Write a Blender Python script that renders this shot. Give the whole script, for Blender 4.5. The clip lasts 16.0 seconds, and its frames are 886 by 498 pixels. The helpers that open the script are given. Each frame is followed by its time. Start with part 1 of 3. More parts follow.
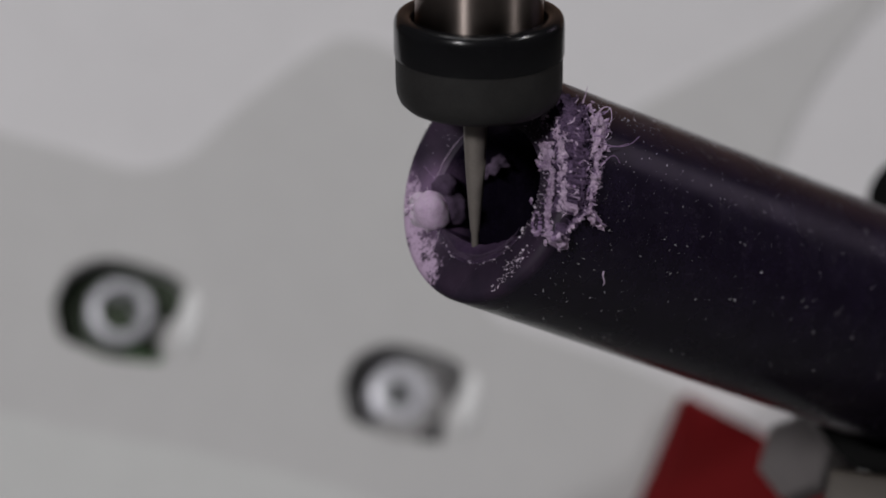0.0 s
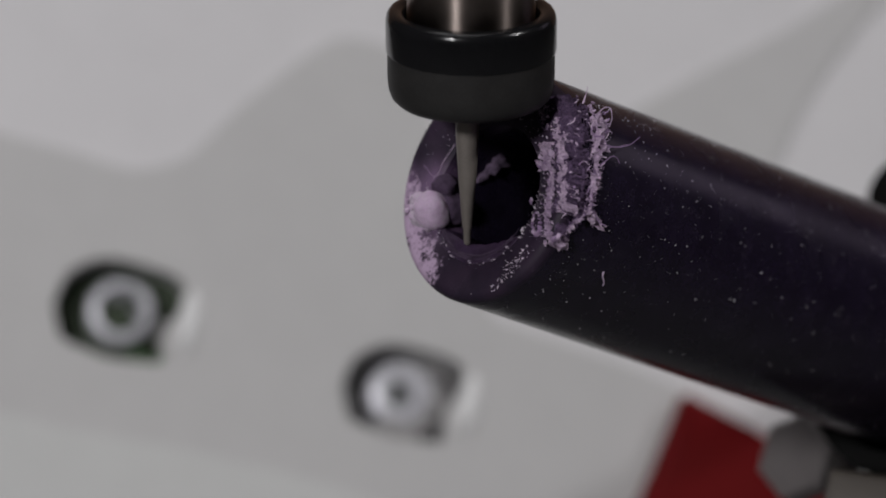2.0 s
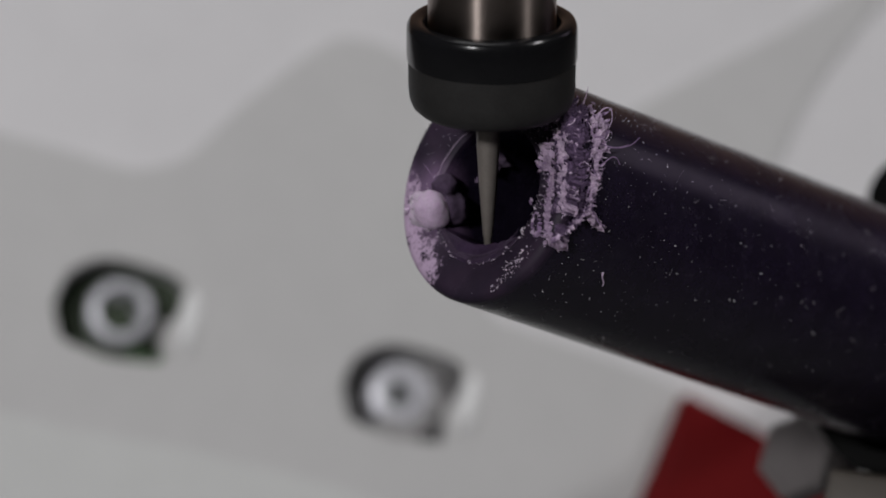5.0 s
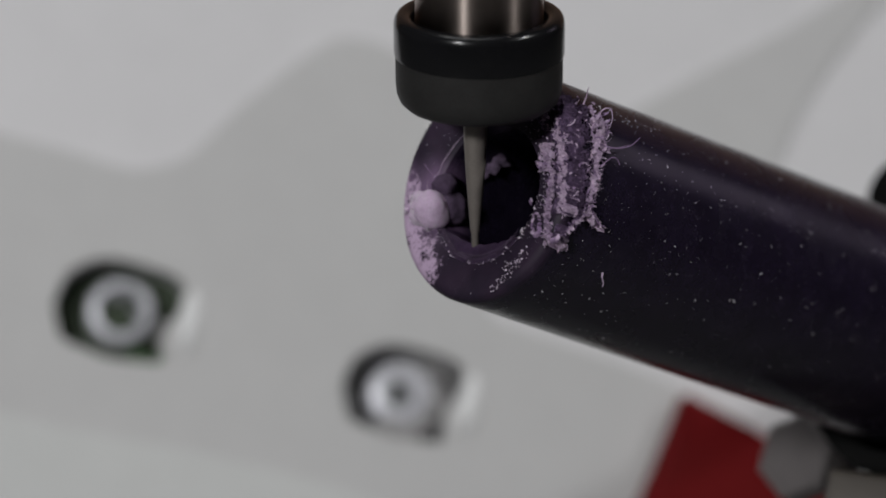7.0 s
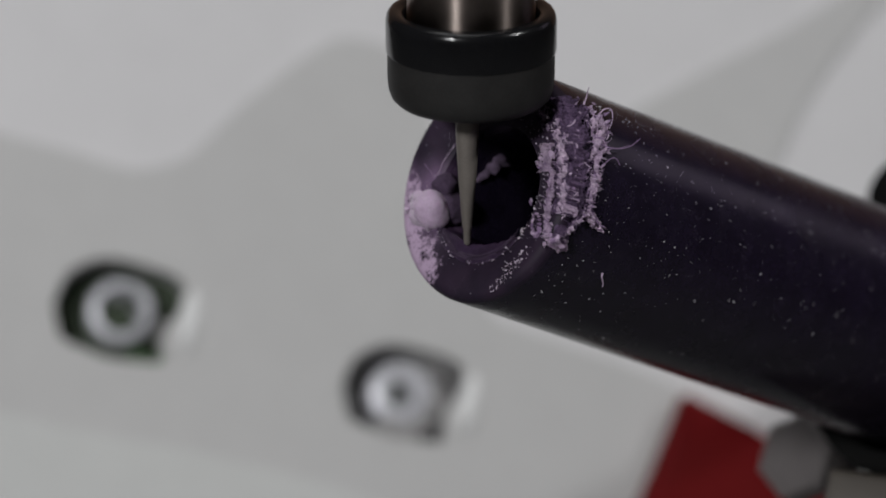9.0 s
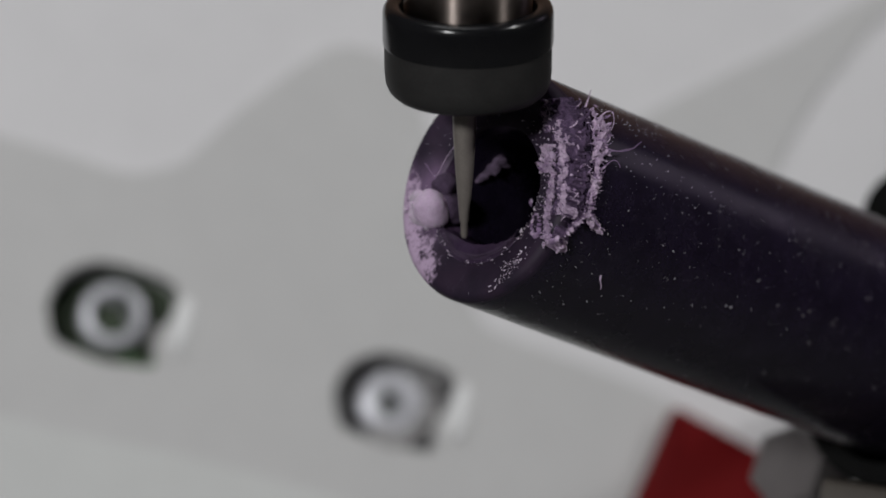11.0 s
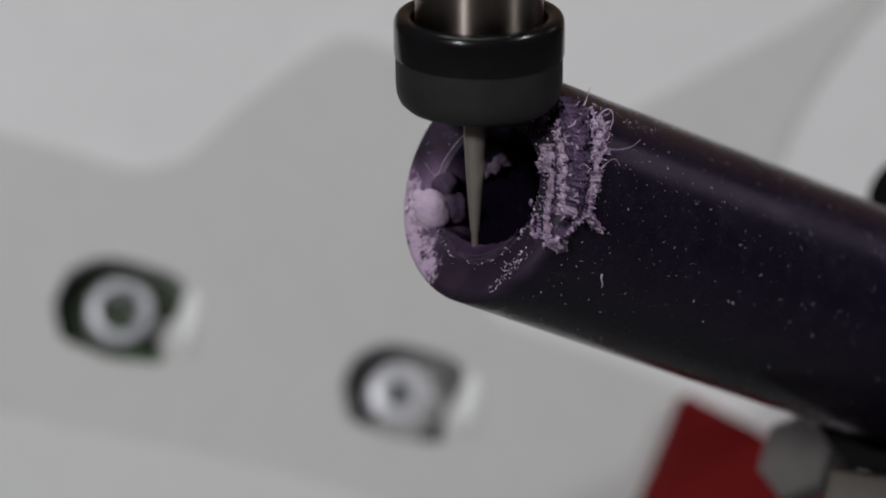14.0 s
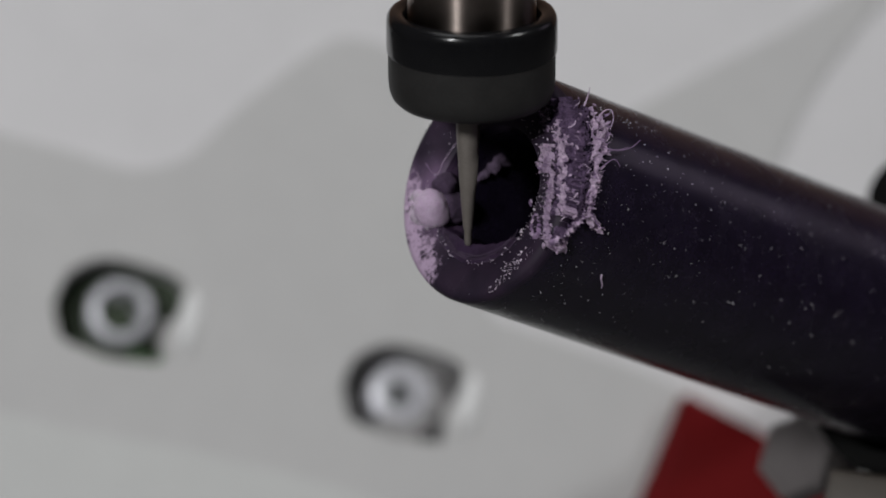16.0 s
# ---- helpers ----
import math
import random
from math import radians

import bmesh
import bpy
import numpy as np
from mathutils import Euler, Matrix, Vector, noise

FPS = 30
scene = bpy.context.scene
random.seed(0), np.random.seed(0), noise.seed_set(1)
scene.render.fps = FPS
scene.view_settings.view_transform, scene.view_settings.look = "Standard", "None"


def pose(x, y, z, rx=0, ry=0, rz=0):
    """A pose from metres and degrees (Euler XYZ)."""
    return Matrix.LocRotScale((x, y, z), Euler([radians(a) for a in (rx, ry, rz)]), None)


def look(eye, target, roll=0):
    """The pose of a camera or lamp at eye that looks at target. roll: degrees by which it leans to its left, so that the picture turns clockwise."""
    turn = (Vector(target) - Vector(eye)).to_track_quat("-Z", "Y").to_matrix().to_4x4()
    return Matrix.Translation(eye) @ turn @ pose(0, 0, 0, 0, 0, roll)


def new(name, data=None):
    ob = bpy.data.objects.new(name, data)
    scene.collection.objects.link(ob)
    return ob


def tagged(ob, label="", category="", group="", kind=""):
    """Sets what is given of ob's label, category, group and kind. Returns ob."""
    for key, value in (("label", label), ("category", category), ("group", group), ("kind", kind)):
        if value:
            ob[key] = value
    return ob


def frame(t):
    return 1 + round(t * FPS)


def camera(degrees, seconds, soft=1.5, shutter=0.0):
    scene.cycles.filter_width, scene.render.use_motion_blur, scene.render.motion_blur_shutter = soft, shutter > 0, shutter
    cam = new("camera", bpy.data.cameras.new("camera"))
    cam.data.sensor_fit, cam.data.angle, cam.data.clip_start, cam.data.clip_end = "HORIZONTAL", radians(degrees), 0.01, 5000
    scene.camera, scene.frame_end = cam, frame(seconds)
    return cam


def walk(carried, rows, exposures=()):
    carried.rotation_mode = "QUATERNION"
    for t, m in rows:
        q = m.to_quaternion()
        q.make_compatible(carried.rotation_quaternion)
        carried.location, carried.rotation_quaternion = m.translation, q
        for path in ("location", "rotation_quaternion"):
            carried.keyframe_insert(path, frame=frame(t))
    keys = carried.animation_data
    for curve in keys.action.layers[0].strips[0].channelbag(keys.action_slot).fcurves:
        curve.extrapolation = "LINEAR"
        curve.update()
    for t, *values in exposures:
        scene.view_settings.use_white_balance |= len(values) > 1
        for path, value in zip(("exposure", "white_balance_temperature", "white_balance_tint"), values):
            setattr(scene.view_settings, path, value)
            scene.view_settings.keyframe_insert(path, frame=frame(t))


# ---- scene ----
cam = camera(10.0, 16.0, soft=1.75, shutter=0.5)

# The bench: everything is laid out in millimetres round the mouth of the wax tube.
# x runs right, y up and z towards the viewer along a line that dips 20 degrees.
DIP = radians(20)
RIGHT = Vector((1, 0, 0))
AHEAD = Vector((0, math.cos(DIP), -math.sin(DIP)))
UP = Vector((0, math.sin(DIP), math.cos(DIP)))
MOUTH = Vector((0, 0, 0.249))
BENCH = Matrix(((RIGHT.x, UP.x, -AHEAD.x, 0), (RIGHT.y, UP.y, -AHEAD.y, 0), (RIGHT.z, UP.z, -AHEAD.z, 0), (0, 0, 0, 1)))


def at(x, y, z):
    return MOUTH + 0.001 * (BENCH.to_3x3() @ Vector((x, y, z)))


EYE = at(-5.03, -6.47, 585.7)
walk(cam, [(0.0, Matrix.Translation(EYE) @ BENCH), (16.0, Matrix.Translation(EYE) @ BENCH)], exposures=[(0.0, 0.03, 6500, 10), (4.2, 0.03, 6500, 10), (6.3, 0.14, 6450, 7), (9.2, 0.15, 6450, 7), (11.3, 0.16, 6450, 7), (16.0, 0.16, 6450, 7)])
cam.data.dof.use_dof = True
cam.data.dof.focus_distance = 0.581
cam.data.dof.aperture_fstop = 15.0
cam.data.dof.aperture_blades = 0

# ---- light ----
world = bpy.data.worlds.new("room_air")
scene.world = world
world.use_nodes = True
world.node_tree.nodes["Background"].inputs[0].default_value = (0.5, 0.5, 0.52, 1)
world.node_tree.nodes["Background"].inputs[1].default_value = 0.3


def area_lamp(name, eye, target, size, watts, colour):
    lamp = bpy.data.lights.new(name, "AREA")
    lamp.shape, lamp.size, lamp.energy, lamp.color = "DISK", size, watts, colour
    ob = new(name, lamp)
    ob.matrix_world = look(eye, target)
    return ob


def round_about(azimuth, rise, far):
    """A place far metres from the mouth, at degrees round from the viewer's side and degrees up."""
    a, e = radians(azimuth), radians(rise)
    return MOUTH + far * Vector((math.sin(a) * math.cos(e), -math.cos(a) * math.cos(e), math.sin(e)))


area_lamp("lamp_front", round_about(-29, 29, 0.80), at(0, 0, -60), 0.085, 3.1, (1.0, 0.985, 1.0))
area_lamp("lamp_side", round_about(75, 42, 0.80), at(0, 0, -60), 0.06, 1.6, (1.0, 0.98, 0.99))
# Unseen broad source, added and tinted lilac for the tube's soft sheen.
area_lamp("rear_sheen_light", round_about(119, 18, 0.80), at(20, -5, -20), 0.24, 0.07, (0.92, 0.76, 1.0))
area_lamp("ceiling_lamp", at(-150, 1000, 300), at(0, 0, -60), 0.7, 3.2, (1.0, 0.985, 1.0))


# ---- materials ----
def material(name, colour, rough, metal=0.0, grain=0.0, scale=200.0, bump=0.0, low=None, spec=0.5):
    m = bpy.data.materials.new(name)
    m.use_nodes = True
    t = m.node_tree
    b = t.nodes["Principled BSDF"]
    b.inputs["Roughness"].default_value, b.inputs["Metallic"].default_value = rough, metal
    b.inputs["Specular IOR Level"].default_value = spec
    co = t.nodes.new("ShaderNodeTexCoord")
    fine, broad = t.nodes.new("ShaderNodeTexNoise"), t.nodes.new("ShaderNodeTexNoise")
    fine.inputs["Scale"].default_value, broad.inputs["Scale"].default_value = scale * 8, scale
    fine.inputs["Detail"].default_value = broad.inputs["Detail"].default_value = 4
    add = t.nodes.new("ShaderNodeMath")
    add.operation = "ADD"
    half = t.nodes.new("ShaderNodeMath")
    half.operation, half.inputs[1].default_value = "MULTIPLY", 0.5
    mix = t.nodes.new("ShaderNodeMix")
    mix.data_type = "RGBA"
    low = low or tuple(c * (1 - grain) for c in colour)
    mix.inputs[6].default_value, mix.inputs[7].default_value = (*low, 1), (*colour, 1)
    for n in (fine, broad):
        t.links.new(co.outputs["Object"], n.inputs["Vector"])
    t.links.new(fine.outputs["Fac"], add.inputs[0])
    t.links.new(broad.outputs["Fac"], add.inputs[1])
    t.links.new(add.outputs[0], half.inputs[0])
    ramp = t.nodes.new("ShaderNodeMapRange")
    ramp.inputs[1].default_value, ramp.inputs[2].default_value = 0.35, 0.65
    t.links.new(half.outputs[0], ramp.inputs[0])
    t.links.new(ramp.outputs[0], mix.inputs[0])
    t.links.new(mix.outputs[2], b.inputs["Base Color"])
    if bump:
        bp = t.nodes.new("ShaderNodeBump")
        bp.inputs["Distance"].default_value = bump
        t.links.new(half.outputs[0], bp.inputs["Height"])
        t.links.new(bp.outputs[0], b.inputs["Normal"])
    return m


def wax_material(spots, hazes):
    """Dark wax: paler where it has been cut, with patches of fine powder and of thin purple haze at (place, reach)."""
    m = material("purple_wax", (0.014, 0.0095, 0.023), 0.30, grain=0.45, scale=260, bump=0.00003)
    t = m.node_tree
    b = t.nodes["Principled BSDF"]
    b.inputs["Specular IOR Level"].default_value = 0.33
    co = t.nodes.new("ShaderNodeTexCoord")
    xyz = t.nodes.new("ShaderNodeSeparateXYZ")
    t.links.new(co.outputs["Object"], xyz.inputs[0])

    def ranged(socket, lo, hi, a=0.0, c=1.0):
        n = t.nodes.new("ShaderNodeMapRange")
        n.interpolation_type = "SMOOTHSTEP"
        for k, v in zip((1, 2, 3, 4), (lo, hi, a, c)):
            n.inputs[k].default_value = v
        t.links.new(socket, n.inputs[0])
        return n.outputs[0]

    def maths(op, x, y):
        n = t.nodes.new("ShaderNodeMath")
        n.operation = op
        for k, v in enumerate((x, y)):
            if isinstance(v, float):
                n.inputs[k].default_value = v
            else:
                t.links.new(v, n.inputs[k])
        return n.outputs[0]

    def speckle(scale, lo, hi):
        n = t.nodes.new("ShaderNodeTexNoise")
        n.inputs["Scale"].default_value, n.inputs["Detail"].default_value = scale, 6
        t.links.new(co.outputs["Object"], n.inputs["Vector"])
        return ranged(n.outputs["Fac"], lo, hi)

    cut = ranged(xyz.outputs[2], 0.0, 0.0010, 1.0, 0.0)

    def patches(places):
        total = None
        for place, far in places:
            d = t.nodes.new("ShaderNodeVectorMath")
            d.operation = "DISTANCE"
            d.inputs[1].default_value = place
            t.links.new(co.outputs["Object"], d.inputs[0])
            near = ranged(d.outputs["Value"], far * 0.1, far * 1.2, 1.0, 0.0)
            total = near if total is None else maths("MAXIMUM", total, near)
        return total

    powder, haze = patches(spots), patches(hazes)
    broken = maths("ADD", maths("MULTIPLY", speckle(500, 0.35, 0.6), 0.55), maths("MULTIPLY", speckle(1800, 0.4, 0.6), 0.45))
    powder = ranged(maths("ADD", powder, maths("MULTIPLY", broken, 0.75)), 0.76, 1.35)
    film = maths("MULTIPLY", maths("MULTIPLY", speckle(700, 0.5, 0.75), speckle(3400, 0.45, 0.7)), 0.07)
    old = b.inputs["Base Color"].links[0].from_socket
    for amount, colour in ((maths("MULTIPLY", cut, maths("ADD", maths("MULTIPLY", speckle(220, 0.35, 0.65), 0.6), 0.3)), (0.031, 0.0175, 0.036)), (film, (0.30, 0.25, 0.34)), (maths("MULTIPLY", haze, maths("ADD", maths("MULTIPLY", speckle(350, 0.3, 0.7), 0.4), 0.5)), (0.20, 0.125, 0.225)), (maths("MULTIPLY", powder, 0.95), (0.50, 0.37, 0.52))):
        mix = t.nodes.new("ShaderNodeMix")
        mix.data_type = "RGBA"
        mix.inputs[7].default_value = (*colour, 1)
        t.links.new(amount, mix.inputs[0])
        t.links.new(old, mix.inputs[6])
        old = mix.outputs[2]
    t.links.new(old, b.inputs["Base Color"])
    rough = maths("ADD", maths("MULTIPLY", maths("MAXIMUM", cut, powder), 0.35), maths("ADD", maths("MULTIPLY", speckle(150, 0.3, 0.7), 0.12), 0.19))
    t.links.new(rough, b.inputs["Roughness"])
    return m


def shaving_material(name, dark, pale, rough):
    """Torn wax: every scrap takes its own shade."""
    m = material(name, pale, rough, grain=0.35, scale=900, bump=0.0001)
    t = m.node_tree
    b = t.nodes["Principled BSDF"]
    geo, ramp, mix = t.nodes.new("ShaderNodeNewGeometry"), t.nodes.new("ShaderNodeMapRange"), t.nodes.new("ShaderNodeMix")
    ramp.inputs[1].default_value, ramp.inputs[2].default_value = 0.25, 0.85
    mix.data_type = "RGBA"
    mix.inputs[6].default_value = (*dark, 1)
    t.links.new(geo.outputs["Random Per Island"], ramp.inputs[0])
    t.links.new(ramp.outputs[0], mix.inputs[0])
    t.links.new(b.inputs["Base Color"].links[0].from_socket, mix.inputs[7])
    t.links.new(mix.outputs[2], b.inputs["Base Color"])
    b.inputs["Subsurface Weight"].default_value = 0.0
    return m


SHAVING = shaving_material("wax_shaving", (0.26, 0.17, 0.30), (0.74, 0.58, 0.77), 0.75)
CRUST = material("torn_wax", (0.80, 0.65, 0.80), 0.8, scale=420, bump=0.00015, low=(0.36, 0.25, 0.40))
CRUST_DARK = material("matted_wax", (0.19, 0.12, 0.23), 0.8, scale=500, bump=0.00015, low=(0.05, 0.027, 0.068))
CRUMB = material("pale_crumbs", (0.80, 0.70, 0.82), 0.6, grain=0.4, scale=900)
FLUFF = material("wax_powder", (0.60, 0.46, 0.62), 0.95, grain=0.2, scale=500, bump=0.00004)
BLACK = material("black_oxide", (0.008, 0.008, 0.009), 0.2, grain=0.3, scale=250, spec=0.33)
BLACK_MATT = material("worn_black_oxide", (0.024, 0.023, 0.0225), 0.55, grain=0.35, scale=400, bump=0.00003, spec=0.35)
STEEL = material("ground_steel", (0.38, 0.32, 0.29), 0.36, metal=1.0, grain=0.12, scale=100)
STEEL.node_tree.nodes["Principled BSDF"].inputs["Anisotropic"].default_value = 1.0
STEEL.node_tree.nodes["Principled BSDF"].inputs["Anisotropic Rotation"].default_value = 0.25
ROUND_GRIND = STEEL.node_tree.nodes.new("ShaderNodeTangent")
ROUND_GRIND.direction_type, ROUND_GRIND.axis = "RADIAL", "Z"
STEEL.node_tree.links.new(ROUND_GRIND.outputs[0], STEEL.node_tree.nodes["Principled BSDF"].inputs["Tangent"])
CARBIDE = material("carbide", (0.28, 0.25, 0.228), 0.48, metal=0.5, grain=0.15, scale=500)
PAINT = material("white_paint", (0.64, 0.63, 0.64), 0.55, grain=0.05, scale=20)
ZINC = material("zinc_screw", (0.60, 0.60, 0.64), 0.4, metal=0.25, grain=0.1, scale=300)
ZINC_DUST = material("screw_dust", (0.42, 0.42, 0.45), 0.8, grain=0.3, scale=400)
# Greyer copies of the panel's white: its shade is put into these tones.
HALF_SHADE_PAINT = material("half_shade_white_paint", (0.555, 0.56, 0.55), 0.55, grain=0.05, scale=20)
SHADE_PAINT = material("shade_white_paint", (0.505, 0.50, 0.497), 0.55, grain=0.05, scale=20)
DUST = material("wax_dust", (0.88, 0.84, 0.90), 0.9, grain=0.4, scale=900)
FLUFF.node_tree.nodes["Principled BSDF"].inputs["Subsurface Weight"].default_value = 0.7
FLUFF.node_tree.nodes["Principled BSDF"].inputs["Subsurface Radius"].default_value = (1.0, 0.8, 1.0)
FLUFF.node_tree.nodes["Principled BSDF"].inputs["Subsurface Scale"].default_value = 0.0012
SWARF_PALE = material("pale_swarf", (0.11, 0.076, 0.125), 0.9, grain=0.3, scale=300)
LIP = material("cut_wax", (0.055, 0.032, 0.070), 0.3, grain=0.5, scale=400, bump=0.00008)
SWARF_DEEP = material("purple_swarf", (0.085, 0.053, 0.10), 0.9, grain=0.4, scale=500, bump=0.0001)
LIT_WALL_PAINT = material("lit_wall_white", (0.78, 0.78, 0.78), 0.4, grain=0.05, scale=40)
POCKET_DUST = material("pocket_dust", (0.36, 0.35, 0.35), 0.9, grain=0.3, scale=200)
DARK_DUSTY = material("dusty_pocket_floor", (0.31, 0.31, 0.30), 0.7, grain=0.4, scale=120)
# Greenish floor colour, set dark to carry the shade in its recess.
DARK = material("shaded_recess_floor", (0.035, 0.055, 0.025), 0.6, grain=0.5, scale=120)
RED = material("red_anodised", (0.12, 0.003, 0.004), 0.6, grain=0.15, scale=60, spec=0.1)
GREY = material("dull_aluminium", (0.16, 0.145, 0.145), 0.5, metal=0.3, grain=0.2, scale=200, bump=0.00003)
GREEN = material("green_scrap", (0.05, 0.13, 0.035), 0.7, grain=0.4, scale=200)
OLIVE = material("brass_tinted_steel", (0.047, 0.038, 0.03), 0.5, metal=0.3, grain=0.2, scale=150)
RUBBER = material("black_plastic", (0.007, 0.007, 0.007), 0.85, grain=0.3, scale=200, spec=0.12)
BED = material("machine_bed", (0.14, 0.14, 0.14), 0.5, grain=0.2, scale=15)
# Brown chosen for this unseen wall's reflection on the tube's top edge.
BROWN_WALL = material("brown_wall_paint", (0.60, 0.37, 0.26), 0.7, grain=0.1, scale=6)
WALL = material("enclosure_paint", (0.10, 0.10, 0.105), 0.6, grain=0.06, scale=6)


# ---- building blocks ----
def part(name, bm, mat, parent=None, label="", smooth=True):
    me = bpy.data.meshes.new(name)
    bmesh.ops.recalc_face_normals(bm, faces=bm.faces)
    bm.to_mesh(me)
    bm.free()
    me.materials.append(mat)
    if smooth:
        me.shade_smooth()
        me.set_sharp_from_angle(angle=radians(38))
    ob = new(name, me)
    ob.parent = parent
    return tagged(ob, label)


def lathe(profile, n=96, off=Vector((0, 0, 0)), bore=8.75):
    """A turned solid: (radius, height) pairs in millimetres round the z axis; what is wider than the bore stands off its centre."""
    bm = bmesh.new()
    rings = []
    for r, h in profile:
        if r < 1e-6:
            rings.append([bm.verts.new((0, 0, h * 0.001))])
        else:
            o = off * (1.0 if r > bore + 2 else max(0.0, (r - bore) / 2.0))
            rings.append([bm.verts.new((r * 0.001 * math.cos(2 * math.pi * k / n) + o.x, r * 0.001 * math.sin(2 * math.pi * k / n) + o.y, h * 0.001)) for k in range(n)])
    for a, b in zip(rings, rings[1:]):
        for k in range(n):
            q = (k + 1) % n
            if len(a) == 1 and len(b) == 1:
                continue
            if len(a) == 1:
                bm.faces.new((a[0], b[k], b[q]))
            elif len(b) == 1:
                bm.faces.new((a[k], a[q], b[0]))
            else:
                bm.faces.new((a[k], a[q], b[q], b[k]))
    return bm


def turned(z_axis, x_hint=Vector((0, 0, 1))):
    """A rotation whose z axis is the given world direction."""
    z = z_axis.normalized()
    x = (x_hint - z * x_hint.dot(z)).normalized()
    y = z.cross(x)
    return Matrix(((x.x, y.x, z.x, 0), (x.y, y.y, z.y, 0), (x.z, y.z, z.z, 0), (0, 0, 0, 1)))


def bench_dir(x, y, z):
    return (BENCH.to_3x3() @ Vector((x, y, z))).normalized()


def slab(outline, holes, thick, mat_bevel=0.0):
    """A plate in the xy plane, its front at z = 0, with holes through it (millimetres)."""
    bm = bmesh.new()
    loops, edges = [], []
    for pts in (outline, *holes):
        vs = [bm.verts.new((x * 0.001, y * 0.001, 0)) for x, y in pts]
        loops.append(vs)
        edges += [bm.edges.new((vs[i], vs[(i + 1) % len(vs)])) for i in range(len(vs))]
    bmesh.ops.triangle_fill(bm, use_beauty=True, use_dissolve=False, edges=edges, normal=(0, 0, 1))
    front = bm.faces[:]
    back = bmesh.ops.extrude_face_region(bm, geom=front)
    vs = [g for g in back["geom"] if isinstance(g, bmesh.types.BMVert)]
    bmesh.ops.translate(bm, verts=vs, vec=(0, 0, -thick * 0.001))
    return bm


def block(sx, sy, sz, bevel=0.5):
    bm = bmesh.new()
    bmesh.ops.create_cube(bm, size=1.0, matrix=Matrix.Diagonal((sx * 0.001, sy * 0.001, sz * 0.001, 1)))
    if bevel:
        bmesh.ops.bevel(bm, geom=bm.edges[:], offset=bevel * 0.001, segments=2, affect="EDGES", profile=0.5)
    return bm


# ---- the machine bed and the enclosure ----
def enclosure():
    bm = bmesh.new()
    bmesh.ops.create_cube(bm, size=1.0, matrix=Matrix.Translation((0, 0, -0.03)) @ Matrix.Diagonal((2.4, 3.2, 0.06, 1)))
    tagged(part("floor", bm, BED), "grey metal machine bed under the fixture", "machine bed", kind="structure")
    for name, x, y, sx, sy in (("wall_north", 0, 1.25, 2.4, 0.05), ("wall_south", 0, -1.6, 2.4, 0.05), ("wall_east", 1.2, -0.175, 0.05, 2.8), ("wall_west", -1.2, -0.175, 0.05, 2.8)):
        bm = bmesh.new()
        bmesh.ops.create_cube(bm, size=1.0, matrix=Matrix.Translation((x, y, 0.8)) @ Matrix.Diagonal((sx, sy, 1.596, 1)))
        tagged(part(name, bm, BROWN_WALL if name == "wall_north" else WALL), "plain unseen brown wall, reflected along the tube's top edge" if name == "wall_north" else "plain grey painted enclosure wall", "wall", kind="structure")
    bm = bmesh.new()
    bmesh.ops.create_cube(bm, size=1.0, matrix=Matrix.Translation((0, -0.175, 1.63)) @ Matrix.Diagonal((2.5, 3.0, 0.06, 1)))
    tagged(part("ceiling", bm, WALL), "plain light grey ceiling", "ceiling", kind="structure")


# ---- the spindle ----
TIP = at(-0.9, -7.6, -1.5)


def spindle():
    root = new("milling_spindle")
    tagged(root, "milling spindle with black collet nut and slim tapered carbide cutter", "spindle")
    root.location = TIP
    cutter = part("cutter", lathe([(0, 1.3), (0.25, 1.33), (0.38, 1.5), (0.44, 1.8), (0.46, 3.2), (0.58, 3.5), (1.05, 9.5), (1.34, 14.5), (1.40, 17.0), (1.40, 24)], 32), CARBIDE, root, "tapered grey carbide milling cutter")
    cutter.location.x = -0.0004
    low = [(1.5, 19.0), (5.5, 18.65), (7.4, 18.65), (8.4, 18.95), (9.1, 19.6), (9.45, 20.5), (9.58, 21.8), (9.6, 24.95)]
    part("nut_skirt", lathe(low, 128), BLACK_MATT, root, "worn matt black skirt of the collet nut")
    high = [(9.6, 24.95), (9.72, 25.02), (9.78, 25.3), (9.78, 28.6), (9.7, 29.15), (9.45, 29.6), (9.1, 29.8), (8.7, 29.85), (8.1, 29.75), (7.75, 29.4), (7.5, 28.5), (7.5, 26), (7.0, 26)]
    part("nut_collar", lathe(high, 128), BLACK, root, "glossy black collar of the collet nut")
    part("spindle_nose", lathe([(7.0, 25.5), (7.35, 26.0), (7.35, 80), (0, 80)], 128), STEEL, root, "brushed steel spindle nose")
    return root


RIDERS, TUBE_RIDERS = [], []


def rider(ob, base, label, category, group=""):
    """A thing of its own that the tilting fixture carries."""
    ob.matrix_world = base
    RIDERS.append((ob, base))
    return tagged(ob, label, category, group)


# ---- the wax tube ----
AXIS = bench_dir(0.686, -0.237, -0.66)
R_OUT, R_IN, LONG = 14.05, 8.15, 96.0
TUBE_POSE = Matrix.Translation(MOUTH) @ turned(AXIS)
TO_TUBE = TUBE_POSE.inverted()
D3 = Vector((0.686, -0.237, -0.66)).normalized()
OFF3 = Vector((0.343, 0.939, 0.0)) * 1.05  # the bore stands off the tube's centre
OFF = TO_TUBE.to_3x3() @ (BENCH.to_3x3() @ OFF3) * 0.001


def dish(r):
    """How far the milled face leans out at that radius, in millimetres."""
    return 0.17 * min(max(r - 8.8, 0.0), 4.0)


